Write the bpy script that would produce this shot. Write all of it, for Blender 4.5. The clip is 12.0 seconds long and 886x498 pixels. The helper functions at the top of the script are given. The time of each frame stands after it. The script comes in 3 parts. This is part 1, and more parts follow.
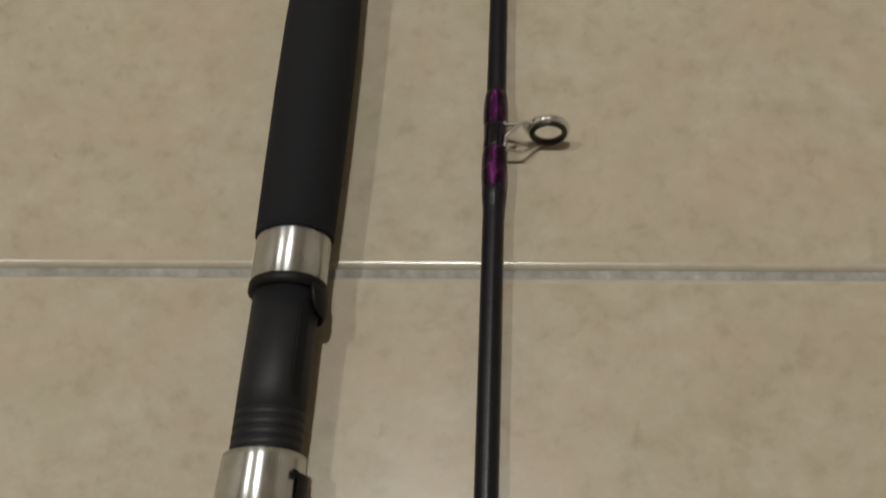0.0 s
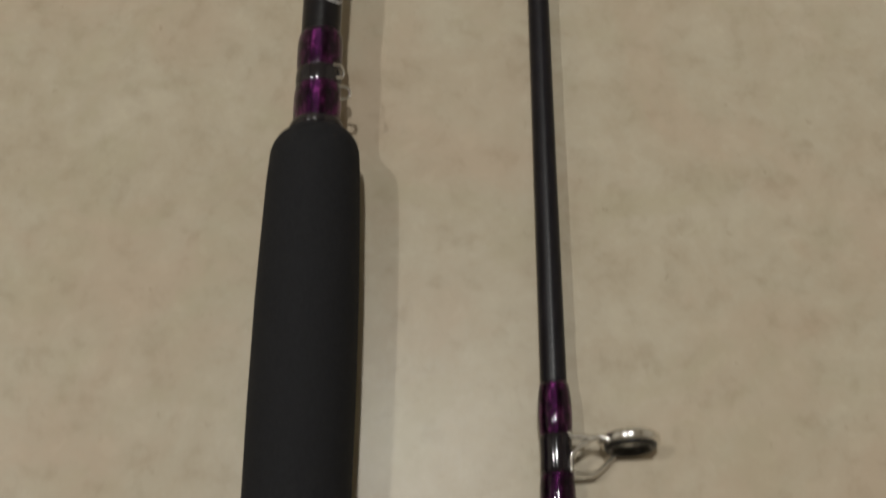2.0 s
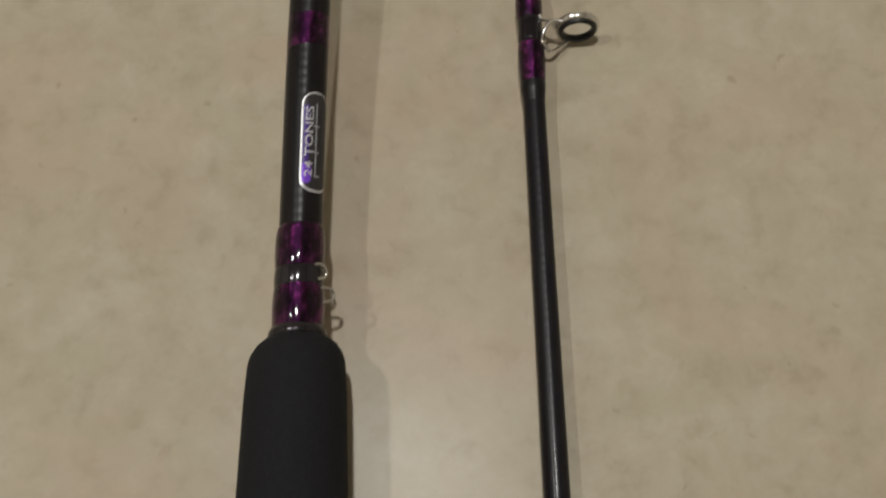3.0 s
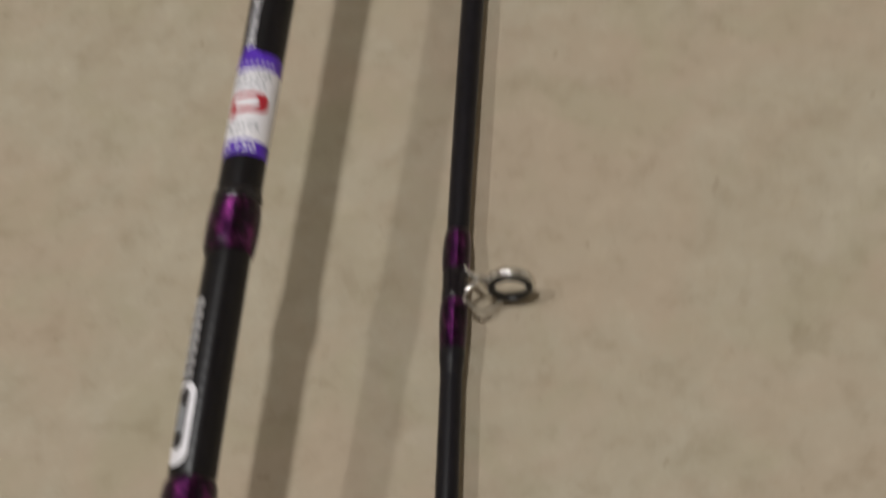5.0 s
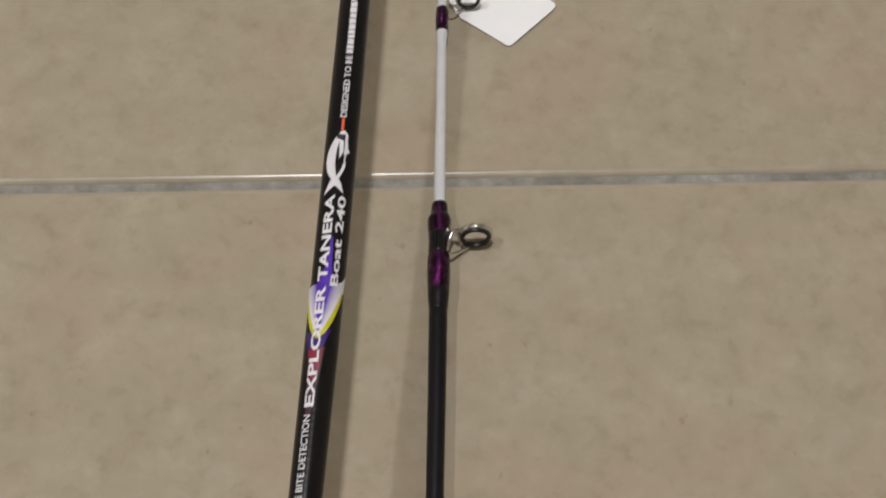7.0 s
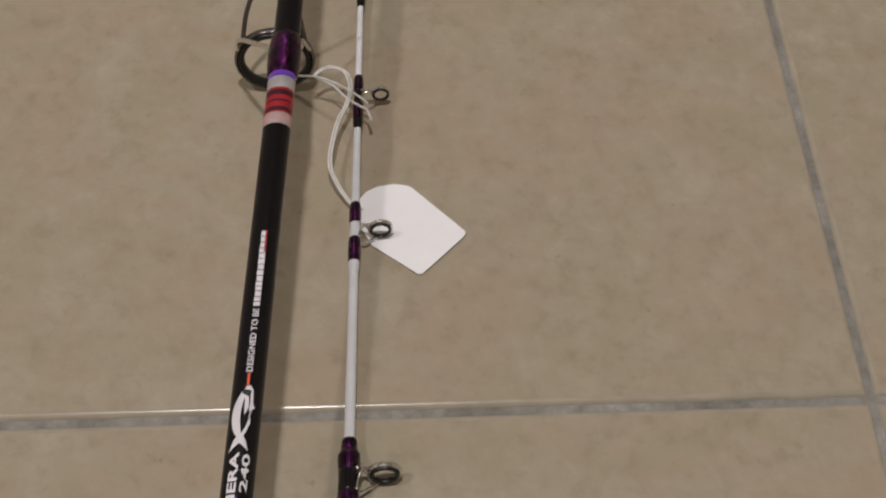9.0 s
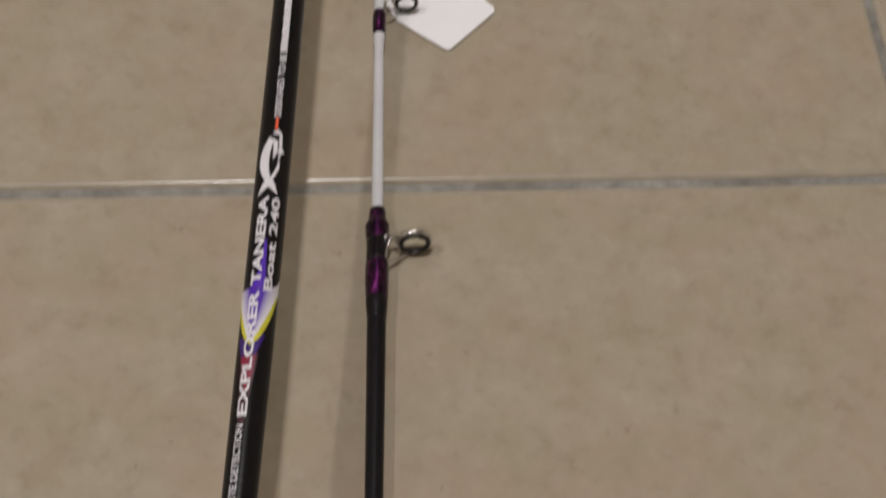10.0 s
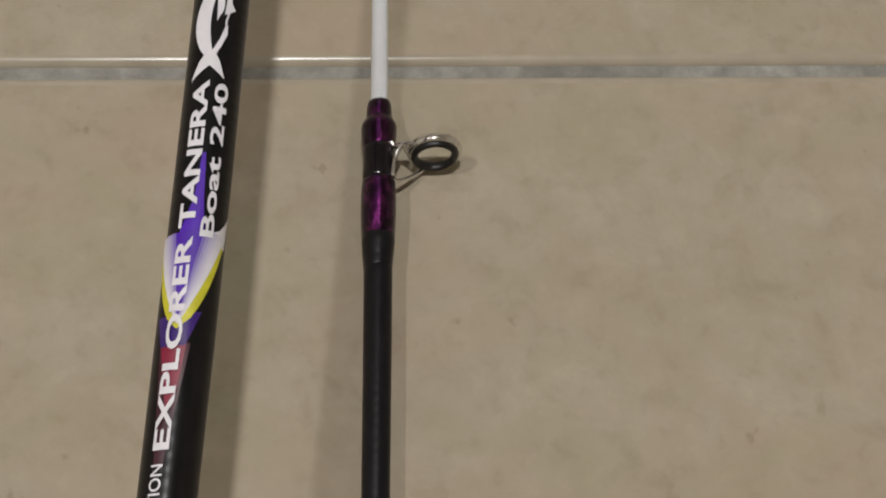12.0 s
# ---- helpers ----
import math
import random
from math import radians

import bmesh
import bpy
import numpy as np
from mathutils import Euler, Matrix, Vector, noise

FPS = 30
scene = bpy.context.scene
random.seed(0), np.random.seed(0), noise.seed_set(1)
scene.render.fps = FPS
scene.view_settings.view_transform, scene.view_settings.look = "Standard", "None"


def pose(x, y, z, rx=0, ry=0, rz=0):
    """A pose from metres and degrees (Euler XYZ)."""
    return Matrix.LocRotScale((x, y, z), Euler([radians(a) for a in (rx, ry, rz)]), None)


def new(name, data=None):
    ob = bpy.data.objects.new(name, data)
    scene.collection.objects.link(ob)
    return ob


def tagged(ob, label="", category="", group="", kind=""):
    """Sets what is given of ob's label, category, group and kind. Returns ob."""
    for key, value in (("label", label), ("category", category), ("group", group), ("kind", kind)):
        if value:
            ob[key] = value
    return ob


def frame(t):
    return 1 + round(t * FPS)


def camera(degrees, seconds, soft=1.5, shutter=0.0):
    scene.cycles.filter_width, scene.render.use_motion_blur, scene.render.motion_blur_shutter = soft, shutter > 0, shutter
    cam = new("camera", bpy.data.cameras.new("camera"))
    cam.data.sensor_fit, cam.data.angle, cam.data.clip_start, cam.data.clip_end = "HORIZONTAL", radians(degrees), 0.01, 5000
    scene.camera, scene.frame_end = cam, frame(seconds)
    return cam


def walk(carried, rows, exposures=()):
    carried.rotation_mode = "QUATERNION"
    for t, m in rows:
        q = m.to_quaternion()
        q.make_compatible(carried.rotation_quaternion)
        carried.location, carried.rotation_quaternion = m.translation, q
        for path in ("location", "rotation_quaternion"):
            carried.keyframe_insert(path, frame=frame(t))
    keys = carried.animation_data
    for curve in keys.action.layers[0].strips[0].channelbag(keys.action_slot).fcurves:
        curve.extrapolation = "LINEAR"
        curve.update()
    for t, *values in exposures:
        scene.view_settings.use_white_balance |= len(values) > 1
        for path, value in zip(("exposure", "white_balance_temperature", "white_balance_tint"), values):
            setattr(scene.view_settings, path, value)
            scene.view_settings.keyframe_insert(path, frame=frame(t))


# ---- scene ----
cam = camera(36.86, 12.0, soft=2.0, shutter=0.4)
PATH = [
    (0, -0.0048, -0.1626, 0.3679, 3.37, -65.11, -2.78),
    (0.5, -0.0086, -0.1504, 0.3389, 2.73, -67.46, -2.41),
    (1, -0.0055, -0.1134, 0.3239, 3.39, -70.19, -3.50),
    (1.5, -0.0240, -0.0609, 0.3155, -0.59, -70.76, -0.57),
    (2, -0.0261, -0.0043, 0.3042, -2.03, -71.96, -0.11),
    (2.5, -0.0284, 0.0212, 0.2981, -1.44, -70.79, -1.42),
    (3, -0.0252, 0.0519, 0.2922, -3.89, -72.66, 0.63),
    (3.2, -0.0246, 0.0610, 0.2779, -5.49, -71.07, 1.94),
    (4.8, 0.0547, 0.3044, 0.2144, 18.92, -55.22, -22.16),
    (5, 0.0382, 0.3287, 0.2447, 13.80, -61.78, -14.95),
    (5.5, 0.0302, 0.3353, 0.2743, 9.64, -59.64, -10.23),
    (5.8, 0.0160, 0.3449, 0.2867, 3.38, -59.56, -4.04),
    (6, -0.0020, 0.3521, 0.2938, -3.20, -59.82, 2.93),
    (6.2, 0.0054, 0.3582, 0.3247, -0.56, -61.59, -0.17),
    (6.5, -0.0052, 0.3735, 0.3475, -4.64, -62.64, 3.37),
    (8.3, 0.0114, 0.4033, 0.3727, -7.67, -59.71, 5.09),
    (8.5, 0.0090, 0.4084, 0.3768, -8.54, -58.51, 5.86),
    (9, 0.0100, 0.4181, 0.3855, -9.72, -57.38, 7.17),
    (9.2, 0.0100, 0.4160, 0.3858, -10.03, -56.89, 7.48),
    (9.5, 0.0073, 0.4034, 0.3708, -10.01, -57.18, 7.28),
    (10, -0.0019, 0.3895, 0.3467, -11.62, -60.99, 8.98),
    (10.5, -0.0034, 0.4129, 0.2961, -11.82, -63.02, 9.41),
    (11, -0.0051, 0.4383, 0.2658, -13.85, -63.70, 11.66),
    (11.5, -0.0025, 0.4546, 0.2372, -15.80, -64.55, 13.40),
    (12, -0.0008, 0.4544, 0.2370, -15.93, -65.35, 13.46),
]
walk(cam, [(t, pose(x, y, z, 90 + pitch, 0, yaw) @ pose(0, 0, 0, 0, 0, roll)) for t, x, y, z, yaw, pitch, roll in PATH],
     [(0.0, 0.03, 6220, 7), (3.2, 0.03, 6220, 7), (4.8, 0.02, 6100, 10), (6.5, 0.02, 6100, 10), (8.3, -0.23, 6280, 16), (9.6, -0.24, 6280, 16), (10.05, -0.21, 6270, 15.5), (10.45, -0.07, 6150, 11), (12.0, -0.05, 6150, 11)])

# ---- world and lamps ----
world = bpy.data.worlds.new("world")
scene.world = world
world.use_nodes = True
world.node_tree.nodes["Background"].inputs[0].default_value = (1.0, 0.93, 0.84, 1)
world.node_tree.nodes["Background"].inputs[1].default_value = 0.02

CEILING = 2.5
LAMPS = [(-0.09, 0.42, 28.5), (-1.22, 0.42, 16.6)]


# ---- materials ----
def shader(name, color, rough=0.5, metal=0.0, coat=0.0, coat_rough=0.05, spec=0.5):
    mat = bpy.data.materials.new(name)
    mat.use_nodes = True
    b = mat.node_tree.nodes["Principled BSDF"]
    b.inputs["Base Color"].default_value = (*color, 1)
    b.inputs["Roughness"].default_value = rough
    b.inputs["Metallic"].default_value = metal
    b.inputs["Coat Weight"].default_value = coat
    b.inputs["Coat Roughness"].default_value = coat_rough
    b.inputs["Specular IOR Level"].default_value = spec
    return mat, mat.node_tree.nodes, mat.node_tree.links, b


def noise_node(nodes, links, scale, detail=4.0, rough=0.6, stretch=None, offset=None, distort=0.0):
    co = nodes.new("ShaderNodeTexCoord")
    n = nodes.new("ShaderNodeTexNoise")
    n.inputs["Scale"].default_value = scale
    n.inputs["Detail"].default_value = detail
    n.inputs["Roughness"].default_value = rough
    n.inputs["Distortion"].default_value = distort
    src = co.outputs["Object"]
    if stretch or offset:
        m = nodes.new("ShaderNodeMapping")
        if stretch:
            m.inputs["Scale"].default_value = stretch
        links.new(src, m.inputs["Vector"])
        if offset:
            links.new(offset, m.inputs["Location"])
        src = m.outputs["Vector"]
    links.new(src, n.inputs["Vector"])
    return n.outputs["Fac"]


def ramp(nodes, links, fac, stops):
    r = nodes.new("ShaderNodeValToRGB")
    while len(r.color_ramp.elements) < len(stops):
        r.color_ramp.elements.new(0.5)
    for e, (p, c) in zip(r.color_ramp.elements, stops):
        e.position, e.color = p, (*c, 1)
    links.new(fac, r.inputs["Fac"])
    return r.outputs["Color"]


def mixed(nodes, links, kind, fac, a, b):
    m = nodes.new("ShaderNodeMix")
    m.data_type, m.blend_type = "RGBA", kind
    for socket, value in ((m.inputs[0], fac), (m.inputs[6], a), (m.inputs[7], b)):
        if isinstance(value, (int, float)):
            socket.default_value = value
        elif isinstance(value, tuple):
            socket.default_value = (*value, 1)
        else:
            links.new(value, socket)
    return m.outputs[2]


def bumped(nodes, links, b, fac, strength, distance):
    n = nodes.new("ShaderNodeBump")
    n.inputs["Strength"].default_value = strength
    n.inputs["Distance"].default_value = distance
    links.new(fac, n.inputs["Height"])
    links.new(n.outputs["Normal"], b.inputs["Normal"])
    return n


def make_tile():
    mat, nodes, links, b = shader("beige_ceramic", (0.4, 0.33, 0.23), 0.36, spec=0.082)
    info = nodes.new("ShaderNodeObjectInfo")
    scaled = nodes.new("ShaderNodeMath")
    scaled.operation = "MULTIPLY"
    scaled.inputs[1].default_value = 7.0
    links.new(info.outputs["Random"], scaled.inputs[0])
    off = scaled.outputs[0]
    cloud = noise_node(nodes, links, 46, 8, 0.72, offset=off, distort=0.3)
    base = ramp(nodes, links, cloud, [(0.30, (0.346, 0.292, 0.212)), (0.44, (0.384, 0.330, 0.246)), (0.56, (0.400, 0.350, 0.266)), (0.72, (0.436, 0.386, 0.298))])
    pink = noise_node(nodes, links, 22, 4, 0.6, offset=off, distort=0.5)
    pinkm = ramp(nodes, links, pink, [(0.46, (0, 0, 0)), (0.64, (0.75, 0.75, 0.75))])
    base = mixed(nodes, links, "MIX", pinkm, base, (0.402, 0.323, 0.240))
    olive = noise_node(nodes, links, 34, 3, 0.55, stretch=(1.0, 1.3, 1.0), offset=off, distort=0.8)
    olivem = ramp(nodes, links, olive, [(0.50, (0, 0, 0)), (0.68, (0.55, 0.55, 0.55))])
    base = mixed(nodes, links, "MIX", olivem, base, (0.362, 0.322, 0.226))
    fine = noise_node(nodes, links, 130, 5, 0.6, offset=off, distort=0.2)
    finem = ramp(nodes, links, fine, [(0.28, (0.84, 0.83, 0.80)), (0.46, (1, 1, 1)), (0.72, (1.05, 1.05, 1.05))])
    base = mixed(nodes, links, "MULTIPLY", 0.75, base, finem)
    spot = noise_node(nodes, links, 95, 3, 0.55, offset=off, distort=0.4)
    spotm = ramp(nodes, links, spot, [(0.24, (0.70, 0.67, 0.62)), (0.34, (1, 1, 1))])
    base = mixed(nodes, links, "MULTIPLY", 0.4, base, spotm)
    speck = noise_node(nodes, links, 240, 2, 0.5, stretch=(1.0, 0.8, 1.0), offset=off, distort=0.2)
    speckm = ramp(nodes, links, speck, [(0.20, (0.55, 0.52, 0.48)), (0.27, (1, 1, 1))])
    base = mixed(nodes, links, "MULTIPLY", 0.4, base, speckm)
    links.new(base, b.inputs["Base Color"])
    rr = nodes.new("ShaderNodeMapRange")
    rr.inputs["To Min"].default_value, rr.inputs["To Max"].default_value = 0.22, 0.31
    links.new(fine, rr.inputs["Value"])
    links.new(rr.outputs["Result"], b.inputs["Roughness"])
    bumped(nodes, links, b, cloud, 0.035, 0.002)
    return mat


def make_grout():
    mat, nodes, links, b = shader("grey_grout", (0.3, 0.29, 0.26), 0.85)
    n = noise_node(nodes, links, 160, 5, 0.7)
    c = ramp(nodes, links, n, [(0.3, (0.20, 0.195, 0.175)), (0.6, (0.33, 0.32, 0.29)), (0.8, (0.45, 0.44, 0.40))])
    w = noise_node(nodes, links, 25, 3, 0.6)
    wm = ramp(nodes, links, w, [(0.35, (0.75, 0.74, 0.72)), (0.65, (1.08, 1.08, 1.08))])
    links.new(mixed(nodes, links, "MULTIPLY", 1.0, c, wm), b.inputs["Base Color"])
    bumped(nodes, links, b, n, 0.5, 0.0008)
    return mat


def make_brushed():
    mat, nodes, links, b = shader("brushed_aluminium", (0.72, 0.71, 0.69), 0.3, 1.0)
    n = noise_node(nodes, links, 900, 3, 0.6, stretch=(1.0, 0.04, 1.0))
    rr = nodes.new("ShaderNodeMapRange")
    rr.inputs["To Min"].default_value, rr.inputs["To Max"].default_value = 0.2, 0.42
    links.new(n, rr.inputs["Value"])
    links.new(rr.outputs["Result"], b.inputs["Roughness"])
    b.inputs["Anisotropic"].default_value = 0.9
    b.inputs["Anisotropic Rotation"].default_value = 0.25
    tan = nodes.new("ShaderNodeTangent")
    tan.direction_type, tan.axis = "RADIAL", "Y"
    links.new(tan.outputs["Tangent"], b.inputs["Tangent"])
    c = ramp(nodes, links, noise_node(nodes, links, 120, 3, 0.5), [(0.3, (0.50, 0.50, 0.49)), (0.7, (0.64, 0.64, 0.63))])
    links.new(c, b.inputs["Base Color"])
    return mat


def make_foam():
    mat, nodes, links, b = shader("black_foam", (0.011, 0.011, 0.012), 0.85, spec=0.25)
    n = noise_node(nodes, links, 1400, 3, 0.7)
    c = ramp(nodes, links, n, [(0.3, (0.0045, 0.0045, 0.0055)), (0.75, (0.012, 0.012, 0.014))])
    links.new(c, b.inputs["Base Color"])
    bumped(nodes, links, b, n, 0.35, 0.0004)
    return mat


def make_blank(name, color, rough, coat):
    mat, nodes, links, b = shader(name, color, rough, coat=coat, coat_rough=0.12, spec=0.2)
    n = noise_node(nodes, links, 700, 3, 0.6, stretch=(1.0, 0.25, 1.0))
    c = ramp(nodes, links, n, [(0.3, tuple(v * 0.7 for v in color)), (0.7, tuple(v * 1.35 for v in color))])
    links.new(c, b.inputs["Base Color"])
    w = nodes.new("ShaderNodeTexWave")
    w.bands_direction = "Y"
    w.inputs["Scale"].default_value = 150
    w.inputs["Distortion"].default_value = 2.5
    co = nodes.new("ShaderNodeTexCoord")
    links.new(co.outputs["Object"], w.inputs["Vector"])
    bumped(nodes, links, b, mixed(nodes, links, "MIX", 0.45, n, w.outputs["Color"]), 0.12, 0.0003)
    return mat


def make_thread():
    mat, nodes, links, b = shader("purple_thread_under_epoxy", (0.10, 0.010, 0.09), 0.30, 1.0, coat=0.45, coat_rough=0.05)
    w = nodes.new("ShaderNodeTexWave")
    w.bands_direction = "Y"
    w.inputs["Scale"].default_value = 900
    w.inputs["Distortion"].default_value = 1.2
    co = nodes.new("ShaderNodeTexCoord")
    links.new(co.outputs["Object"], w.inputs["Vector"])
    n = noise_node(nodes, links, 480, 4, 0.65, stretch=(1.0, 0.5, 1.0))
    c = ramp(nodes, links, n, [(0.34, (0.010, 0.002, 0.011)), (0.52, (0.036, 0.005, 0.036)), (0.66, (0.16, 0.024, 0.14)), (0.80, (0.50, 0.075, 0.42))])
    links.new(c, b.inputs["Base Color"])
    h = mixed(nodes, links, "MIX", 0.6, w.outputs["Color"], n)
    bumped(nodes, links, b, h, 0.5, 0.0003)
    b.inputs["Anisotropic"].default_value = 0.75
    b.inputs["Anisotropic Rotation"].default_value = 0.25
    tan = nodes.new("ShaderNodeTangent")
    tan.direction_type, tan.axis = "RADIAL", "Y"
    links.new(tan.outputs["Tangent"], b.inputs["Tangent"])
    return mat


def make_grain(name, color, rough=0.5, amount=0.15, scale=300, metal=0.0, coat=0.0, spec=0.5):
    mat, nodes, links, b = shader(name, color, rough, metal, coat, spec=spec)
    n = noise_node(nodes, links, scale, 4, 0.6)
    c = ramp(nodes, links, n, [(0.3, tuple(v * (1 - amount) for v in color)), (0.7, tuple(min(1, v * (1 + amount)) for v in color))])
    links.new(c, b.inputs["Base Color"])
    return mat


RIM = make_grain("glazed_tile_rim", (0.40, 0.35, 0.27), 0.21, 0.12, 60, spec=0.70)
TILE, GROUT, BRUSHED, FOAM, THREAD = make_tile(), make_grout(), make_brushed(), make_foam(), make_thread()
BUTT_BLANK = make_blank("black_lacquered_blank", (0.006, 0.005, 0.006), 0.30, 0.12)
TIP_BLANK = make_blank("charcoal_blank", (0.007, 0.006, 0.008), 0.36, 0.06)
SEAT = make_grain("graphite_seat", (0.009, 0.009, 0.011), 0.55, spec=0.30)
RUBBER = make_grain("black_rubber", (0.005, 0.005, 0.005), 0.55, spec=0.2)
EPOXY = make_grain("black_epoxy", (0.007, 0.005, 0.007), 0.12, spec=0.4)
CLEAR = make_grain("cloudy_epoxy_edge", (0.010, 0.008, 0.010), 0.12, spec=0.5)
WHITE_TIP = make_grain("white_fibreglass", (0.78, 0.80, 0.84), 0.38, 0.05, 200, coat=0.3)
CHROME = make_grain("chrome_wire", (0.74, 0.73, 0.71), 0.14, 0.05, metal=1.0)
SMOKE = make_grain("gunmetal_wire", (0.16, 0.15, 0.15), 0.22, 0.1, metal=0.9)
CERAMIC = make_grain("dark_ceramic", (0.014, 0.013, 0.012), 0.3, spec=0.35)
INK_WHITE = make_grain("white_ink", (0.76, 0.74, 0.78), 0.4, 0.06)
INK_GREY = make_grain("grey_ink", (0.30, 0.31, 0.33), 0.5)
INK_DARK = make_grain("dark_ink", (0.02, 0.018, 0.02), 0.4)
INK_RED = make_grain("red_ink", (0.42, 0.020, 0.035), 0.4)
INK_CRIMSON = make_grain("crimson_ink", (0.24, 0.012, 0.040), 0.4)
INK_ORANGE = make_grain("orange_ink", (0.85, 0.12, 0.04), 0.4)
FOIL_RED = make_grain("red_foil", (0.36, 0.018, 0.030), 0.35, 0.25, 500)
INK_YELLOW = make_grain("yellow_ink", (0.60, 0.56, 0.03), 0.4)
INK_PURPLE = make_grain("purple_ink", (0.085, 0.018, 0.42), 0.3, coat=0.15)
INK_VIOLET = make_grain("violet_foil", (0.20, 0.07, 0.62), 0.25, metal=0.3, coat=0.5)
INK_PLUM = make_grain("plum_ink", (0.040, 0.010, 0.17), 0.3, coat=0.4)
INK_LILAC = make_grain("lilac_ink", (0.40, 0.33, 0.60), 0.4)
INK_MAROON = make_grain("maroon_ink", (0.05, 0.007, 0.016), 0.4)
SILVER_FOIL = make_grain("silver_foil", (0.55, 0.54, 0.56), 0.35, metal=0.5)
PINK_FOIL = make_grain("pink_silver_foil", (0.62, 0.42, 0.42), 0.35, metal=0.3)
PAPER = make_grain("white_card", (0.95, 0.95, 0.97), 0.6, 0.03, 80)
STRING = make_grain("white_cotton", (0.72, 0.71, 0.68), 0.9, 0.12, 900)
WALL = make_grain("painted_plaster", (0.66, 0.62, 0.55), 0.8, 0.05, 30)
WHITE_PAINT = make_grain("white_ceiling_paint", (0.78, 0.77, 0.74), 0.85, 0.03, 30)
LAMP_TRIM = make_grain("white_enamel", (0.78, 0.78, 0.77), 0.35, 0.03)
GLOW, _n, _l, _b = shader("lamp_lens", (0.9, 0.9, 0.88), 0.3)
_b.inputs["Emission Color"].default_value = (1.0, 0.93, 0.83, 1)
_b.inputs["Emission Strength"].default_value = 30.0


# ---- the two rods' lines: x and z of the axis at y ----
def curve(y, table):
    """A smooth line through rows of (y, value), straight beyond its ends."""
    n = len(table)
    i = max(0, min(n - 2, sum(1 for r in table[1:-1] if y > r[0])))

    def slope(k):
        a, b = table[max(0, k - 1)], table[min(n - 1, k + 1)]
        return (b[1] - a[1]) / (b[0] - a[0])

    (a, va), (b, vb) = table[i], table[i + 1]
    if y <= table[0][0]:
        return table[0][1] + slope(0) * (y - table[0][0])
    if y >= table[-1][0]:
        return table[-1][1] + slope(n - 1) * (y - table[-1][0])
    h, t = b - a, (y - a) / (b - a)
    return (va * (1 + 2 * t) * (1 - t) ** 2 + slope(i) * h * t * (1 - t) ** 2 + vb * t * t * (3 - 2 * t) + slope(i + 1) * h * t * t * (t - 1))


TIP_LINE = [(-0.3, -0.0072), (0.0, 0.0), (0.15, 0.0036), (0.22, 0.0053), (0.43, 0.0096), (0.55, 0.0156), (0.75, 0.0256)]
BUTT_LINE = [(-0.3, -0.0781), (0.0008, -0.0587), (0.102, -0.0526), (0.1835, -0.0473), (0.4008, -0.0284), (0.5503, -0.0136), (0.75, 0.0044)]
BUTT_RISE = [(-0.3, 0.0125), (-0.08, 0.0125), (0.0, 0.013), (0.1, 0.015), (0.18, 0.019), (0.4, 0.0412), (0.5, 0.0492), (0.6, 0.056), (0.75, 0.065)]
AXES = {"fishing_rod_tip_section": lambda y: (curve(y, TIP_LINE), 0.0056),
        "fishing_rod_butt_section": lambda y: (curve(y, BUTT_LINE), curve(y, BUTT_RISE))}


# ---- building helpers ----
def part(name, bm, material, parent=None, label="", smooth=True):
    me = bpy.data.meshes.new(name)
    bmesh.ops.recalc_face_normals(bm, faces=bm.faces)
    root = parent
    while root and root.parent:
        root = root.parent
    if root and root.name in AXES:
        ax = AXES[root.name]
        base = root.matrix_world.translation
        for v in bm.verts:
            x, z = ax(v.co.y)
            v.co += Vector((x - base.x, -base.y, z - base.z))
    bm.to_mesh(me)
    bm.free()
    me.materials.append(material)
    if smooth:
        me.polygons.foreach_set("use_smooth", [True] * len(me.polygons))
    ob = new(name, me)
    ob.parent = parent
    if label:
        tagged(ob, label)
    return ob


def thing(name, m, label, category, group="", kind=""):
    ob = new(name)
    ob.matrix_world = m
    return tagged(ob, label, category, group, kind)


def lathe(profile, seg=40, caps=True, bm=None, cx=0.0, cz=0.0):
    """A turned shape round the local y axis, from rows of (y, radius)."""
    bm = bm or bmesh.new()
    rings = []
    for y, r in profile:
        rings.append([bm.verts.new((cx + r * math.sin(2 * math.pi * k / seg), y, cz + r * math.cos(2 * math.pi * k / seg))) for k in range(seg)])
    for a, b in zip(rings, rings[1:]):
        for k in range(seg):
            bm.faces.new((a[k], a[(k + 1) % seg], b[(k + 1) % seg], b[k]))
    if caps:
        bm.faces.new(rings[0])
        bm.faces.new(rings[-1])
    return bm


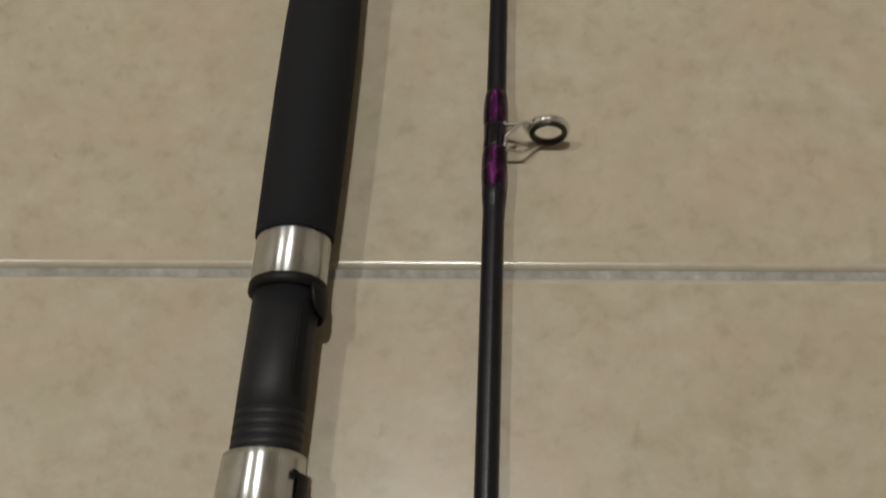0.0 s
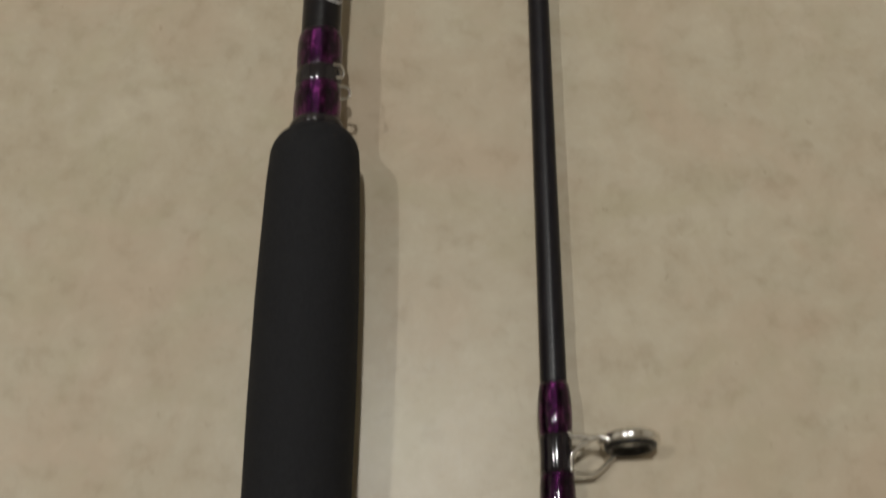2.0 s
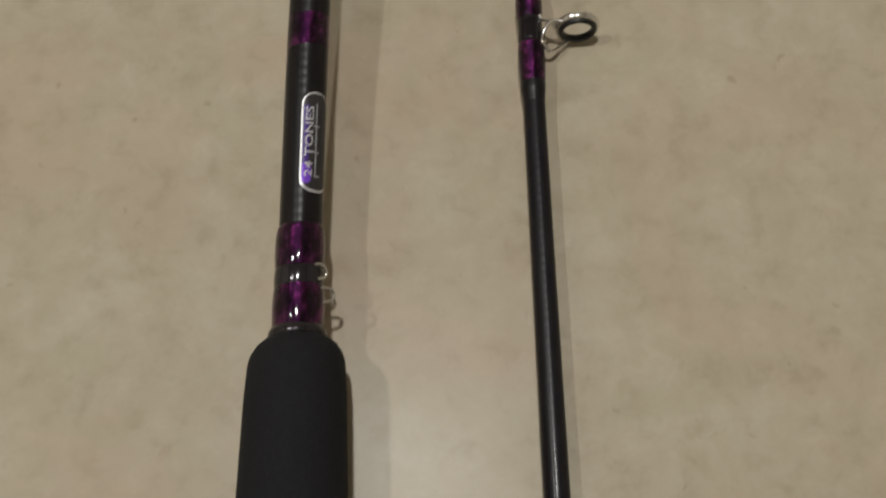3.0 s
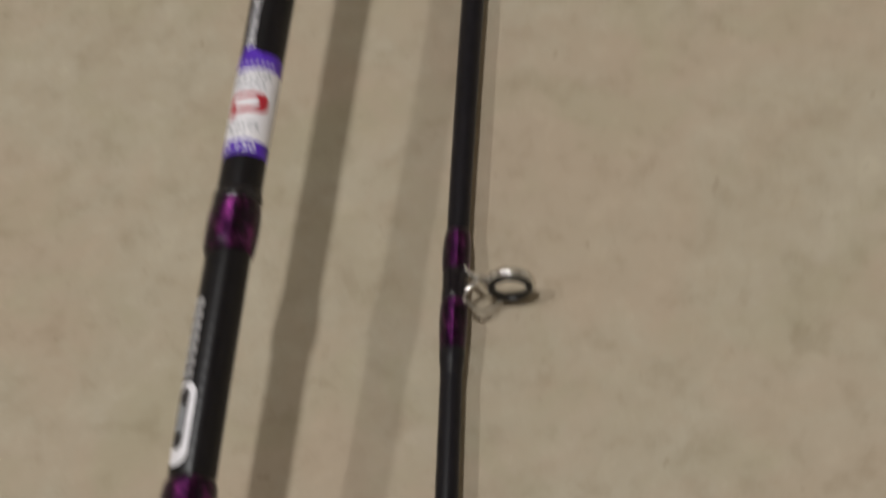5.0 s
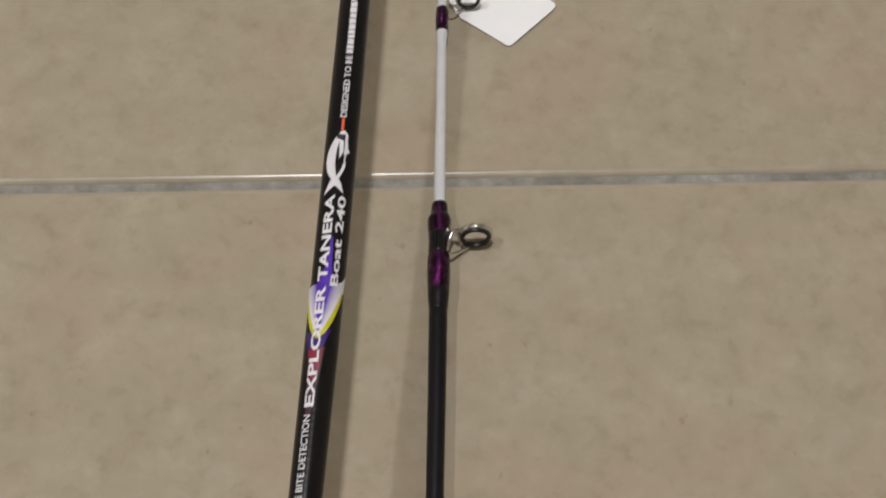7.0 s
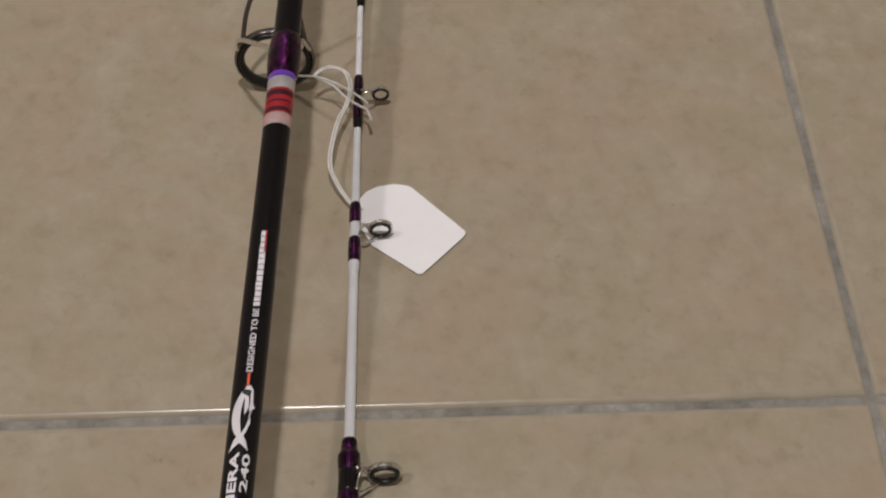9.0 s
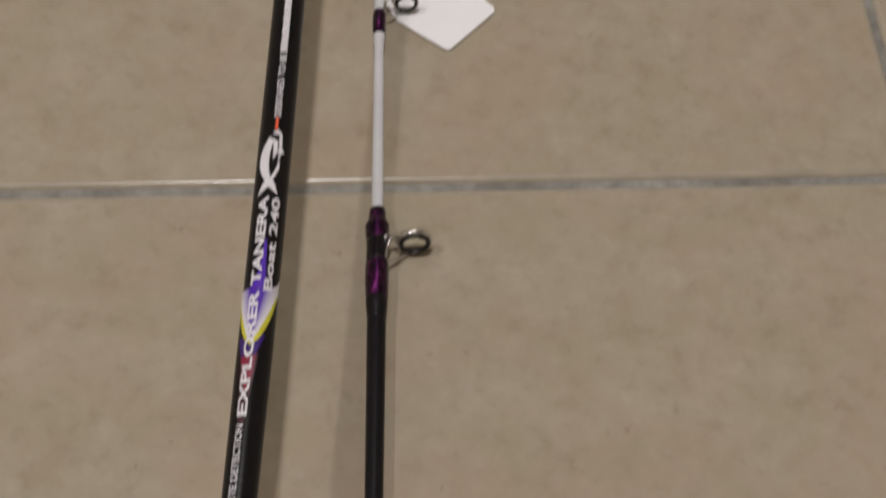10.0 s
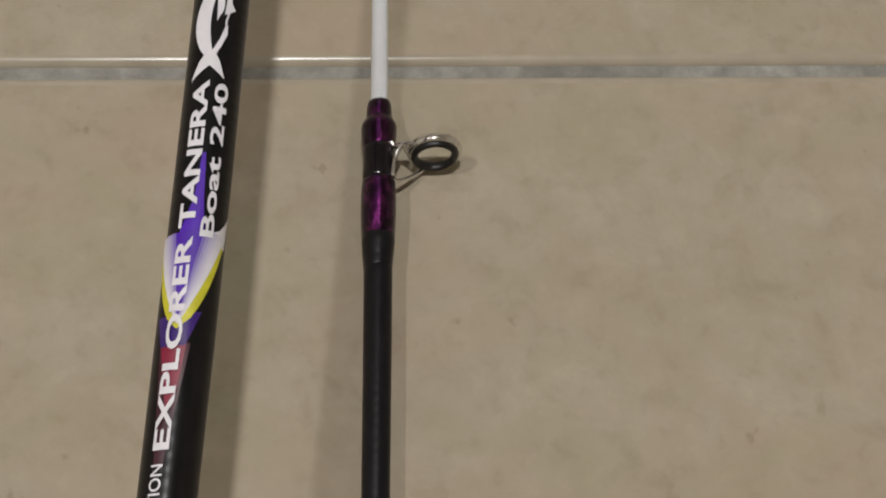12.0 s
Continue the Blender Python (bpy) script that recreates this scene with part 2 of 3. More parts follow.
def tube(points, r, seg=10, closed=False, bm=None, flat=1.0):
    """A wire of radius r along points, the way smoothed."""
    bm = bm or bmesh.new()
    pts = [Vector(p) for p in points]
    n = len(pts)
    fine = []
    spans = n if closed else n - 1
    for i in range(spans):
        p1, p2 = pts[i], pts[(i + 1) % n]
        p0 = pts[i - 1] if (closed or i > 0) else p1
        p3 = pts[(i + 2) % n] if (closed or i + 2 < n) else p2
        for k in range(6):
            t = k / 6
            fine.append(0.5 * (2 * p1 + (p2 - p0) * t + (2 * p0 - 5 * p1 + 4 * p2 - p3) * t ** 2 + (3 * p1 - p0 - 3 * p2 + p3) * t ** 3))
    if not closed:
        fine.append(pts[-1])
    rings = []
    side = None
    for i, p in enumerate(fine):
        a = fine[i - 1] if (closed or i) else p
        b = fine[(i + 1) % len(fine)] if (closed or i + 1 < len(fine)) else p
        d = (b - a).normalized()
        if side is None:
            side = d.orthogonal().normalized()
        side = (side - d * side.dot(d)).normalized()
        up = d.cross(side)
        rings.append([bm.verts.new(p + (side * math.cos(2 * math.pi * k / seg) + up * flat * math.sin(2 * math.pi * k / seg)) * r) for k in range(seg)])
    pairs = list(zip(rings, rings[1:])) + ([(rings[-1], rings[0])] if closed else [])
    for a, b in pairs:
        for k in range(seg):
            bm.faces.new((a[k], a[(k + 1) % seg], b[(k + 1) % seg], b[k]))
    if not closed:
        bm.faces.new(rings[0])
        bm.faces.new(rings[-1])
    return bm


def torus(centre, lean, major, minor, seg=48, ring=14, squash=1.0):
    """A ring in the local xz plane, leaning about x by so many degrees."""
    bm = bmesh.new()
    m = Matrix.Translation(centre) @ pose(0, 0, 0, lean, 0, 0)
    loops = []
    for i in range(seg):
        a = 2 * math.pi * i / seg
        loops.append([bm.verts.new(m @ Vector(((major + minor * math.cos(b)) * math.cos(a), minor * squash * math.sin(b), (major + minor * math.cos(b)) * math.sin(a))))
                      for b in (2 * math.pi * k / ring for k in range(ring))])
    for i in range(seg):
        a, b = loops[i], loops[(i + 1) % seg]
        for k in range(ring):
            bm.faces.new((a[k], a[(k + 1) % ring], b[(k + 1) % ring], b[k]))
    return bm


def wrapped(bm, radius, lift):
    """Lays a flat shape of (around, along, 0) on a rod of radius(y); around is in metres of arc to the right of the rod's top."""
    lo, hi = min(v.co.x for v in bm.verts), max(v.co.x for v in bm.verts)
    step = 0.0006
    cut = math.floor(lo / step) * step
    while cut < hi:
        geom = list(bm.verts) + list(bm.edges) + list(bm.faces)
        bmesh.ops.bisect_plane(bm, geom=geom, plane_co=(cut, 0, 0), plane_no=(1, 0, 0), dist=1e-7)
        cut += step
    for v in bm.verts:
        r = radius(v.co.y) + lift
        a = v.co.x / (0.0047 if radius(v.co.y) < 0.007 else 0.0148)
        v.co = Vector((r * math.sin(a), v.co.y, r * math.cos(a)))
    return bm


def outline(points, bm=None):
    bm = bm or bmesh.new()
    bm.faces.new([bm.verts.new((x, y, 0)) for x, y in points])
    return bm


def bars(boxes, bm=None):
    bm = bm or bmesh.new()
    for x0, y0, x1, y1 in boxes:
        outline(((x0, y0), (x1, y0), (x1, y1), (x0, y1)), bm)
    return bm


def lettering(text, along, start, end, middle, height, bold=0.0):
    """Letters as a flat shape: along the rod (read from butt to tip) or round it, fitted between start and end."""
    cu = bpy.data.curves.new("letters", "FONT")
    cu.body, cu.offset, cu.resolution_u = text, bold, 3
    ob = bpy.data.objects.new("letters", cu)
    scene.collection.objects.link(ob)
    bpy.context.view_layer.update()
    me = bpy.data.meshes.new_from_object(ob.evaluated_get(bpy.context.evaluated_depsgraph_get()))
    bm = bmesh.new()
    bm.from_mesh(me)
    bpy.data.objects.remove(ob)
    bpy.data.curves.remove(cu)
    bpy.data.meshes.remove(me)
    x0, x1 = min(v.co.x for v in bm.verts), max(v.co.x for v in bm.verts)
    y0, y1 = min(v.co.y for v in bm.verts), max(v.co.y for v in bm.verts)
    for v in bm.verts:
        s, h = (v.co.x - x0) / (x1 - x0), (v.co.y - y0) / (y1 - y0) - 0.5
        if along:
            v.co = Vector((middle - h * height, start + s * (end - start), 0))
        else:
            v.co = Vector((start + s * (end - start), middle + h * height, 0))
    return bm


# ---- floor, walls, ceiling ----
PITCH, JOINT = 0.6, 0.0025
GRID_X, GRID_Y = 0.190, 0.0
floor = thing("floor", pose(0, 0, 0), "beige mottled ceramic floor tiles with grey grout joints", "floor", kind="structure")
grout = bmesh.new()
bmesh.ops.create_grid(grout, x_segments=4, y_segments=4, size=2.4)
bmesh.ops.translate(grout, vec=(GRID_X - 0.3, GRID_Y + 0.3, -0.0013), verts=grout.verts)
part("grout", grout, GROUT, floor, "grey sanded grout in the joints", smooth=False)


def tile_mesh():
    half = (PITCH - JOINT) / 2
    bm = bmesh.new()
    rows = [(0.0, -0.009)] + [(0.0023 * (1 - math.cos(a)), -0.0020 * (1 - math.sin(a))) for a in [math.pi / 2 * k / 18 for k in range(19)]]
    rings = [[bm.verts.new((sx * (half - i), sy * (half - i), z)) for sx, sy in ((-1, -1), (1, -1), (1, 1), (-1, 1))] for i, z in rows]
    for a, b in zip(rings, rings[1:]):
        for k in range(4):
            bm.faces.new((a[k], a[(k + 1) % 4], b[(k + 1) % 4], b[k])).material_index = 1
    bm.faces.new(rings[-1])
    bmesh.ops.recalc_face_normals(bm, faces=bm.faces)
    me = bpy.data.meshes.new("floor_tile")
    bm.to_mesh(me)
    bm.free()
    me.materials.append(TILE)
    me.materials.append(RIM)
    return me


# room shell
def box(name, lo, hi, mat, label, kind="structure", category="wall"):
    bm = bmesh.new()
    bmesh.ops.create_cube(bm, size=1)
    for v in bm.verts:
        v.co = Vector([l + (h - l) * (c + 0.5) for l, h, c in zip(lo, hi, v.co)])
    ob = part(name, bm, mat, smooth=False)
    return tagged(ob, label, category, kind=kind)


X0, X1, Y0, Y1 = -2.21, 1.99, -2.4, 2.4
box("wall_north", (X0 - 0.1, Y1, -0.02), (X1 + 0.1, Y1 + 0.1, CEILING), WALL, "plain cream painted plaster wall")
box("wall_south", (X0 - 0.1, Y0 - 0.1, -0.02), (X1 + 0.1, Y0, CEILING), WALL, "plain cream painted plaster wall")
box("wall_east", (X1, Y0, -0.02), (X1 + 0.1, Y1, CEILING), WALL, "plain cream painted plaster wall")
box("wall_west", (X0 - 0.1, Y0, -0.02), (X0, Y1, CEILING), WALL, "plain cream painted plaster wall")
box("ceiling", (X0 - 0.1, Y0 - 0.1, CEILING + 0.002), (X1 + 0.1, Y1 + 0.1, CEILING + 0.1), WHITE_PAINT, "plain white painted ceiling", category="ceiling")
for lx, ly, watts in LAMPS:
    lamp = thing("ceiling_light", pose(lx, ly, CEILING), "round white recessed ceiling light, switched on", "lamp", "ceiling lights")
    t = torus((0, 0, 0), 90, 0.066, 0.008)
    part("trim", t, LAMP_TRIM, lamp)
    d = lathe([(-0.004, 0.058), (0.0, 0.058)], 32)
    bmesh.ops.rotate(d, cent=(0, 0, 0), matrix=Matrix.Rotation(math.pi / 2, 3, "X"), verts=d.verts)
    part("lens", d, GLOW, lamp, smooth=False)
    light = new("ceiling_lamp_light", bpy.data.lights.new("ceiling_lamp_light", "AREA"))
    light.data.shape, light.data.size, light.data.energy, light.data.color = "DISK", 0.11, watts, (1.0, 0.955, 0.89)
    light.matrix_world = pose(lx, ly, CEILING - 0.012)


# ---- rod guides ----
def guide(rod, axis_r, y_top, y_low, ring_y, reach, size, lift, mid=EPOXY, swell=1.22, lean=-8, frame_mat=CHROME, taper_top=None):
    """One line guide with its two thread bindings; the ring stands out to +x of the rod."""
    span = y_top - y_low
    up0, low1 = y_top - 0.36 * span, y_low + 0.41 * span
    r = axis_r
    top_r = taper_top or r((y_top))

    def binding(a, b, name, first, last):
        rows = []
        for k in range(19):
            s = k / 18
            y = a + (b - a) * s
            bulge = math.sin(math.pi * min(1, max(0, s))) ** 0.38
            base = first + (last - first) * s
            if taper_top and last < first * 0.85:
                step = min(1, max(0, (s - 0.45) / 0.22))
                base = first + (last * 1.12 - first) * step * step * (3 - 2 * step)
            rows.append((y, base * (1.0 + (swell - 1) * bulge)))
        return part(name, lathe(rows), THREAD, rod, "glossy purple thread binding")

    binding(y_low - 0.05 * span, low1, "thread_binding", r(y_low), r(low1) * 1.08)
    binding(up0, y_top, "thread_binding", r(up0) * 1.08, top_r)
    # black lacquer between the bindings and running out below the lower one
    part("binding_gap", lathe([(low1 - 0.0012, r(low1) * 1.1), (low1 + 0.0006, r(low1) * 1.19), ((low1 + up0) / 2, r(low1) * 1.14), (up0 - 0.0006, r(up0) * 1.19), (up0 + 0.0012, r(up0) * 1.1)]), mid, rod)
    shoulder = [(-0.26, 0.97), (-0.22, 1.005), (-0.19, 1.02), (-0.15, 1.06), (-0.10, 1.12), (-0.055, 1.165), (0.0, 1.14), (0.04, 1.0)]
    part("lacquer_edge", lathe([(y_low + k * span, r(y_low) * (1 + (f - 1) * (swell - 1) / 0.22)) for k, f in shoulder]), TIP_BLANK if mid is EPOXY else WHITE_TIP, rod)
    g = part("line_guide", torus((reach, ring_y + 0.08 * size, lift + 0.02 * size), lean, size * 0.92, size * 0.11, squash=1.6), frame_mat, rod, "small chrome line guide with a dark ring")
    part("ceramic_ring", torus((reach, ring_y - 0.04 * size, lift), lean, size * 0.76, size * 0.135, squash=1.5), CERAMIC, g, "dark ceramic ring insert")
    w = size * 0.088
    a0 = r(ring_y)
    joint = (reach - 1.22 * size, ring_y + 0.16 * size, lift + 0.50 * size)

    def leg(points, name="frame_leg"):
        return part(name, tube(points, w), frame_mat, g)

    # wire from the ring's shoulder over the rod's side to the lower foot
    leg([(reach - 0.74 * size, ring_y + 0.06 * size, lift + 0.66 * size), joint, (a0 * 1.18, ring_y - 0.25 * size, a0 * 0.80), (a0 * 1.00, ring_y - 0.75 * size, a0 * 0.86), (a0 * 0.95, low1 - 0.0004, a0 * 0.80)])
    # strut from the foot along the floor to the ring's lower edge
    leg([(a0 * 1.06, low1 - 0.0006, a0 * 0.30), (reach - 1.25 * size, ring_y - 0.92 * size, lift - 0.35 * size), (reach - 0.72 * size, ring_y - 0.52 * size, lift - 0.72 * size), (reach - 0.25 * size, ring_y - 0.08 * size, lift - 0.92 * size)])
    # short brace and upper foot
    leg([joint, (reach - 0.95 * size, ring_y + 0.02 * size, lift - 0.05 * size), (reach - 0.60 * size, ring_y, lift - 0.66 * size)])
    leg([(a0 * 0.85, up0 + 0.0006, a0 * 0.72), (a0 * 1.12, up0 - 0.0004, a0 * 0.70), joint], "frame_foot")
    return g


# ---- tip section ----
tip_rod = thing("fishing_rod_tip_section", pose(0, -0.4, 0), "slim black rod tip section, purple bindings, white tip, on tiles", "fishing rod")


def lerp(y, table):
    for (a, va), (b, vb) in zip(table, table[1:]):
        if y <= b:
            return va + (vb - va) * max(0, (y - a)) / (b - a)
    return table[-1][1]


TIP_R = [(-0.45, 0.0041), (0.0, 0.0033), (0.14, 0.00265), (0.22, 0.00245), (0.43, 0.00218), (0.50, 0.00250), (0.56, 0.00275)]
WHITE_R = [(0.56, 0.0018), (0.59, 0.00175), (0.73, 0.00125), (0.92, 0.0007)]


def tip_r(y):
    return lerp(y, TIP_R)


def white_r(y):
    return lerp(y, WHITE_R)


part("blank", lathe([(-0.45 + 0.02 * k, tip_r(-0.45 + 0.02 * k)) for k in range(51)] + [(0.566, 0.0026)]), TIP_BLANK, tip_rod, "charcoal black carbon blank")
part("white_tip", lathe([(0.562 + 0.01 * k, white_r(0.562 + 0.01 * k)) for k in range(36)]), WHITE_TIP, tip_rod, "slim white fibreglass tip")

guide(tip_rod, tip_r, 0.0597, 0.0256, 0.0449, 0.0165, 0.0066, 0.0016)
guide(tip_rod, tip_r, 0.2059, 0.1811, 0.1941, 0.0112, 0.0052, 0.0006)
guide(tip_rod, tip_r, 0.4570, 0.4311, 0.4440, 0.0112, 0.0050, 0.0004)
guide(tip_rod, lambda y: 0.0027, 0.5888, 0.5597, 0.5768, 0.0110, 0.0053, 0.0006, taper_top=0.0019)
guide(tip_rod, white_r, 0.6771, 0.6534, 0.6661, 0.0088, 0.0042, 0.0, mid=WHITE_TIP, swell=1.35)
guide(tip_rod, white_r, 0.7335, 0.7135, 0.7250, 0.0082, 0.0034, 0.0, swell=1.4)
guide(tip_rod, white_r, 0.7880, 0.7710, 0.7800, 0.0072, 0.0028, 0.0, swell=1.45)

# ---- butt section ----
butt_rod = thing("fishing_rod_butt_section", pose(-0.0571, -0.35, 0),
                 "thick black rod butt section, foam grip, metal reel seat, printed decals", "fishing rod")


ALONG = [(-0.46, -0.39), (-0.0941, -0.0783), (-0.0741, -0.0617), (-0.0122, -0.01), (0.0052, 0.0043), (0.15, 0.1201), (0.1765, 0.1435), (0.1848, 0.1511), (0.2113, 0.1735), (0.2252, 0.1855), (0.3866, 0.3965), (0.4324, 0.4425), (0.4436, 0.4542), (0.4624, 0.4685), (0.4672, 0.4728), (0.5014, 0.5054), (0.5384, 0.5377), (0.585, 0.5814), (0.6369, 0.6298), (0.6781, 0.6669), (0.86, 0.8369)]


def L(y):
    """Place along the rod, from the nominal layout to the floor's y."""
    return lerp(y, ALONG)


def butt_r(y):
    return lerp(y, [(0.10, 0.00480), (0.20, 0.00465), (0.36, 0.00400), (0.46, 0.00398), (0.52, 0.00436), (0.58, 0.00442), (0.64, 0.00430), (0.80, 0.00405)])


part("blank", lathe([(0.10 + 0.01 * k, butt_r(0.10 + 0.01 * k)) for k in range(73)]), BUTT_BLANK, butt_rod, "glossy black carbon blank")

# foam fore grip
grip = [(L(0.0050), 0.01127), (L(0.0060), 0.01168), (L(0.03), 0.01193), (L(0.07), 0.01203), (L(0.10), 0.01178), (L(0.12), 0.01129), (L(0.135), 0.01085), (L(0.1425), 0.01040), (L(0.1450), 0.00985), (L(0.1475), 0.00860), (L(0.1492), 0.00700), (L(0.1500), 0.00560), (L(0.1502), 0.00400)]
part("fore_grip", lathe(grip, 56), FOAM, butt_rod, "matt black foam fore grip")
# fixed hood at the grip
hood = part("front_hood", lathe([(L(-0.0128), 0.01066), (L(-0.0124), 0.01115), (L(-0.002), 0.01107), (L(0.0044), 0.01099), (L(0.0052), 0.01066)], 64), BRUSHED, butt_rod, "brushed aluminium reel seat hood")
part("hood_lip", lathe([(L(-0.0165), 0.01050), (L(-0.0160), 0.01140), (L(-0.0128), 0.01140), (L(-0.0122), 0.01099)], 56), RUBBER, hood, "black plastic lip of the hood")


def shell(rows, first, last, thick, seg=18):
    """A curved plate round the rod: rows of (y, radius, share of the arc) between two angles from the top, in degrees."""
    bm = bmesh.new()
    mid, half = math.radians(first + last) / 2, math.radians(last - first) / 2
    sides = []
    for lift in (0.0, thick):
        sides.append([[bm.verts.new(((r + lift) * math.sin(mid + half * f * (2 * k / seg - 1)), y, (r + lift) * math.cos(mid + half * f * (2 * k / seg - 1)))) for k in range(seg + 1)] for y, r, f in rows])
    for grid in sides:
        for a, b in zip(grid, grid[1:]):
            for k in range(seg):
                bm.faces.new((a[k], a[k + 1], b[k + 1], b[k]))
    low, top = sides
    for a, b in ((low[0], top[0]), (low[-1], top[-1]), ([g[0] for g in low], [g[0] for g in top]), ([g[-1] for g in low], [g[-1] for g in top])):
        for k in range(len(a) - 1):
            bm.faces.new((a[k], a[k + 1], b[k + 1], b[k]))
    return bm


tongue = [(L(-0.0246), 0.0100, 0.45), (L(-0.0242), 0.0105, 0.66), (L(-0.0226), 0.0107, 0.82), (L(-0.0198), 0.0108, 0.92), (L(-0.0150), 0.0106, 1.0)]
part("hood_tongue", shell(tongue, 44, 150, 0.0013), RUBBER, hood, "black plastic tongue over the reel foot slot")
rim = lathe([(L(0.0050), 0.01074), (L(0.0056), 0.01148), (L(0.0072), 0.01173)], 56)
part("hood_collar", rim, RUBBER, hood)
# the seat's tube, with its screw grooves
seat_rows = [(L(-0.0760), 0.0100)]
for k in range(5):
    g = -0.0735 + 0.0034 * k
    seat_rows += [(L(g), 0.0100), (L(g + 0.0003), 0.0097), (L(g + 0.0007), 0.0097), (L(g + 0.0010), 0.0100)]
seat_rows += [(L(-0.05), 0.0100), (L(-0.012), 0.0097)]
seat = part("reel_seat", lathe(seat_rows, 56), SEAT, butt_rod, "satin graphite reel seat tube with thread grooves")
slot = wrapped(bars([(0.0085, L(-0.050), 0.0089, L(-0.022)), (0.0098, L(-0.055), 0.0140, L(-0.020))]), lambda y: 0.0100, 0.0002)
part("seat_channel", slot, RUBBER, seat)
# thin strip paler than the tube, painted in for the glint along the slot
edge = wrapped(bars([(0.0089, L(-0.0465), 0.0092, L(-0.024))]), lambda y: 0.0100, 0.0004)
part("seat_edge_glint", edge, INK_DARK, seat)
slide = part("sliding_hood", lathe([(L(-0.0945), 0.01148), (L(-0.0940), 0.01222), (L(-0.085), 0.01214), (L(-0.0765), 0.01173), (L(-0.0742), 0.01156), (L(-0.0740), 0.01066)], 64), BRUSHED, butt_rod, "brushed aluminium sliding reel seat hood")
arch = wrapped(bars([(0.0150, L(-0.0920), 0.0240, L(-0.0810)), (0.0125, L(-0.0835), 0.0150, L(-0.0805))]), lambda y: 0.0122, 0.0006)
part("hood_window", arch, RUBBER, slide)
part("locking_nut", lathe([(L(-0.150), 0.00820), (L(-0.149), 0.01230), (L(-0.0975), 0.01246), (L(-0.0950), 0.01197), (L(-0.0946), 0.01066)], 14), SEAT, butt_rod, "ribbed black locking nut", smooth=False)
part("rear_grip", lathe([(L(-0.46), 0.00492), (L(-0.458), 0.00984), (L(-0.45), 0.01132), (L(-0.16), 0.01132), (L(-0.151), 0.01025), (L(-0.150), 0.00738)], 48), FOAM, butt_rod, "matt black foam rear grip")


def butt_binding(y0, y1, swell, name="thread_binding", mat=THREAD, power=0.4):
    rows = []
    for k in range(15):
        s = k / 14
        y = y0 + (y1 - y0) * s
        rows.append((L(y), butt_r(y) + 0.00004 + swell * math.sin(math.pi * s) ** power))
    return part(name, lathe(rows), mat, butt_rod, "glossy purple thread binding" if mat is THREAD else "")


butt_binding(0.1500, 0.1632, 0.0009, power=0.3)
butt_binding(0.1480, 0.1530, 0.0016, "epoxy_edge", CLEAR, 0.8)
butt_binding(0.1652, 0.1775, 0.0007, power=0.35)
butt_binding(0.1610, 0.1674, 0.00072, "binding_gap", CLEAR, 0.3)
butt_binding(0.2240, 0.2315, 0.00015)
butt_binding(0.3590, 0.3722, 0.0008, power=0.35)
butt_binding(0.3743, 0.3850, 0.0007, power=0.35)
butt_binding(0.3702, 0.3762, 0.00066, "binding_gap", CLEAR, 0.3)
butt_binding(0.4235, 0.4335, 0.0007)
butt_binding(0.4330, 0.4352, 0.0004, "epoxy_edge", CLEAR)
butt_binding(0.6990, 0.7160, 0.0010)
butt_binding(0.7420, 0.7600, 0.0009)

# hook keeper beside the bindings
keeper = part("hook_keeper", tube([(0.0030, L(0.1668), 0.0036), (0.0050, L(0.1668), 0.0030), (0.0060, L(0.1655), 0.0022), (0.0058, L(0.1640), 0.0020), (0.0044, L(0.1634), 0.0028), (0.0030, L(0.1632), 0.0036)], 0.00035), CHROME, butt_rod, "bent chrome wire hook keeper")
part("keeper_foot", tube([(0.0040, L(0.1614), 0.0022), (0.0068, L(0.1612), 0.0012), (0.0077, L(0.1600), 0.0008), (0.0073, L(0.1586), 0.0006), (0.0052, L(0.1580), 0.0012)], 0.00035), CHROME, keeper)

LIFT = 0.00006


def decal(name, bm, mat, lift=1, label="", parent=None):
    return part(name, wrapped(bm, butt_r, LIFT * lift), mat, parent or butt_rod, label)


def rounded(x0, y0, x1, y1, r, n=6):
    pts = []
    for cx, cy, a in ((x1 - r, y1 - r, 0), (x0 + r, y1 - r, 90), (x0 + r, y0 + r, 180), (x1 - r, y0 + r, 270)):
        pts += [(cx + r * math.cos(math.radians(a + 90 * k / n)), cy + r * math.sin(math.radians(a + 90 * k / n))) for k in range(n + 1)]
    return pts


# oval badge above the fore grip
badge = decal("badge", outline(rounded(-0.0002, L(0.1846), 0.0070, L(0.2116), 0.0030)), SILVER_FOIL, 1, "oval purple badge with a silver rim")
decal("badge_face", outline(rounded(0.0001, L(0.1852), 0.0067, L(0.2111), 0.0027)), INK_DARK, 2, parent=badge)
decal("badge_glow", outline(rounded(0.0003, L(0.1868), 0.0022, L(0.1925), 0.0008)), INK_VIOLET, 3, parent=badge)
decal("badge_fade", outline(rounded(0.0003, L(0.1920), 0.0016, L(0.2080), 0.0006)), INK_PLUM, 3, parent=badge)
decal("lettering", lettering("24 TONES", True, L(0.1885), L(0.2075), 0.0016, 0.0017, 0.01), SILVER_FOIL, 4, parent=badge)
decal("small_print", bars([(0.0030, L(0.1885), 0.0033, L(0.2085)), (0.0031, L(0.1885), 0.0042, L(0.1889)), (0.0025, L(0.1950), 0.0040, L(0.1954)), (0.0025, L(0.2020), 0.0040, L(0.2024))]), INK_GREY, 4, parent=badge)

# white maker's mark next to the single binding
decal("maker_mark", bars([(-0.0062, L(0.2400), -0.0040, L(0.2480)), (-0.0060, L(0.2500), -0.0034, L(0.2580))]), INK_WHITE, 1, "white printed mark")

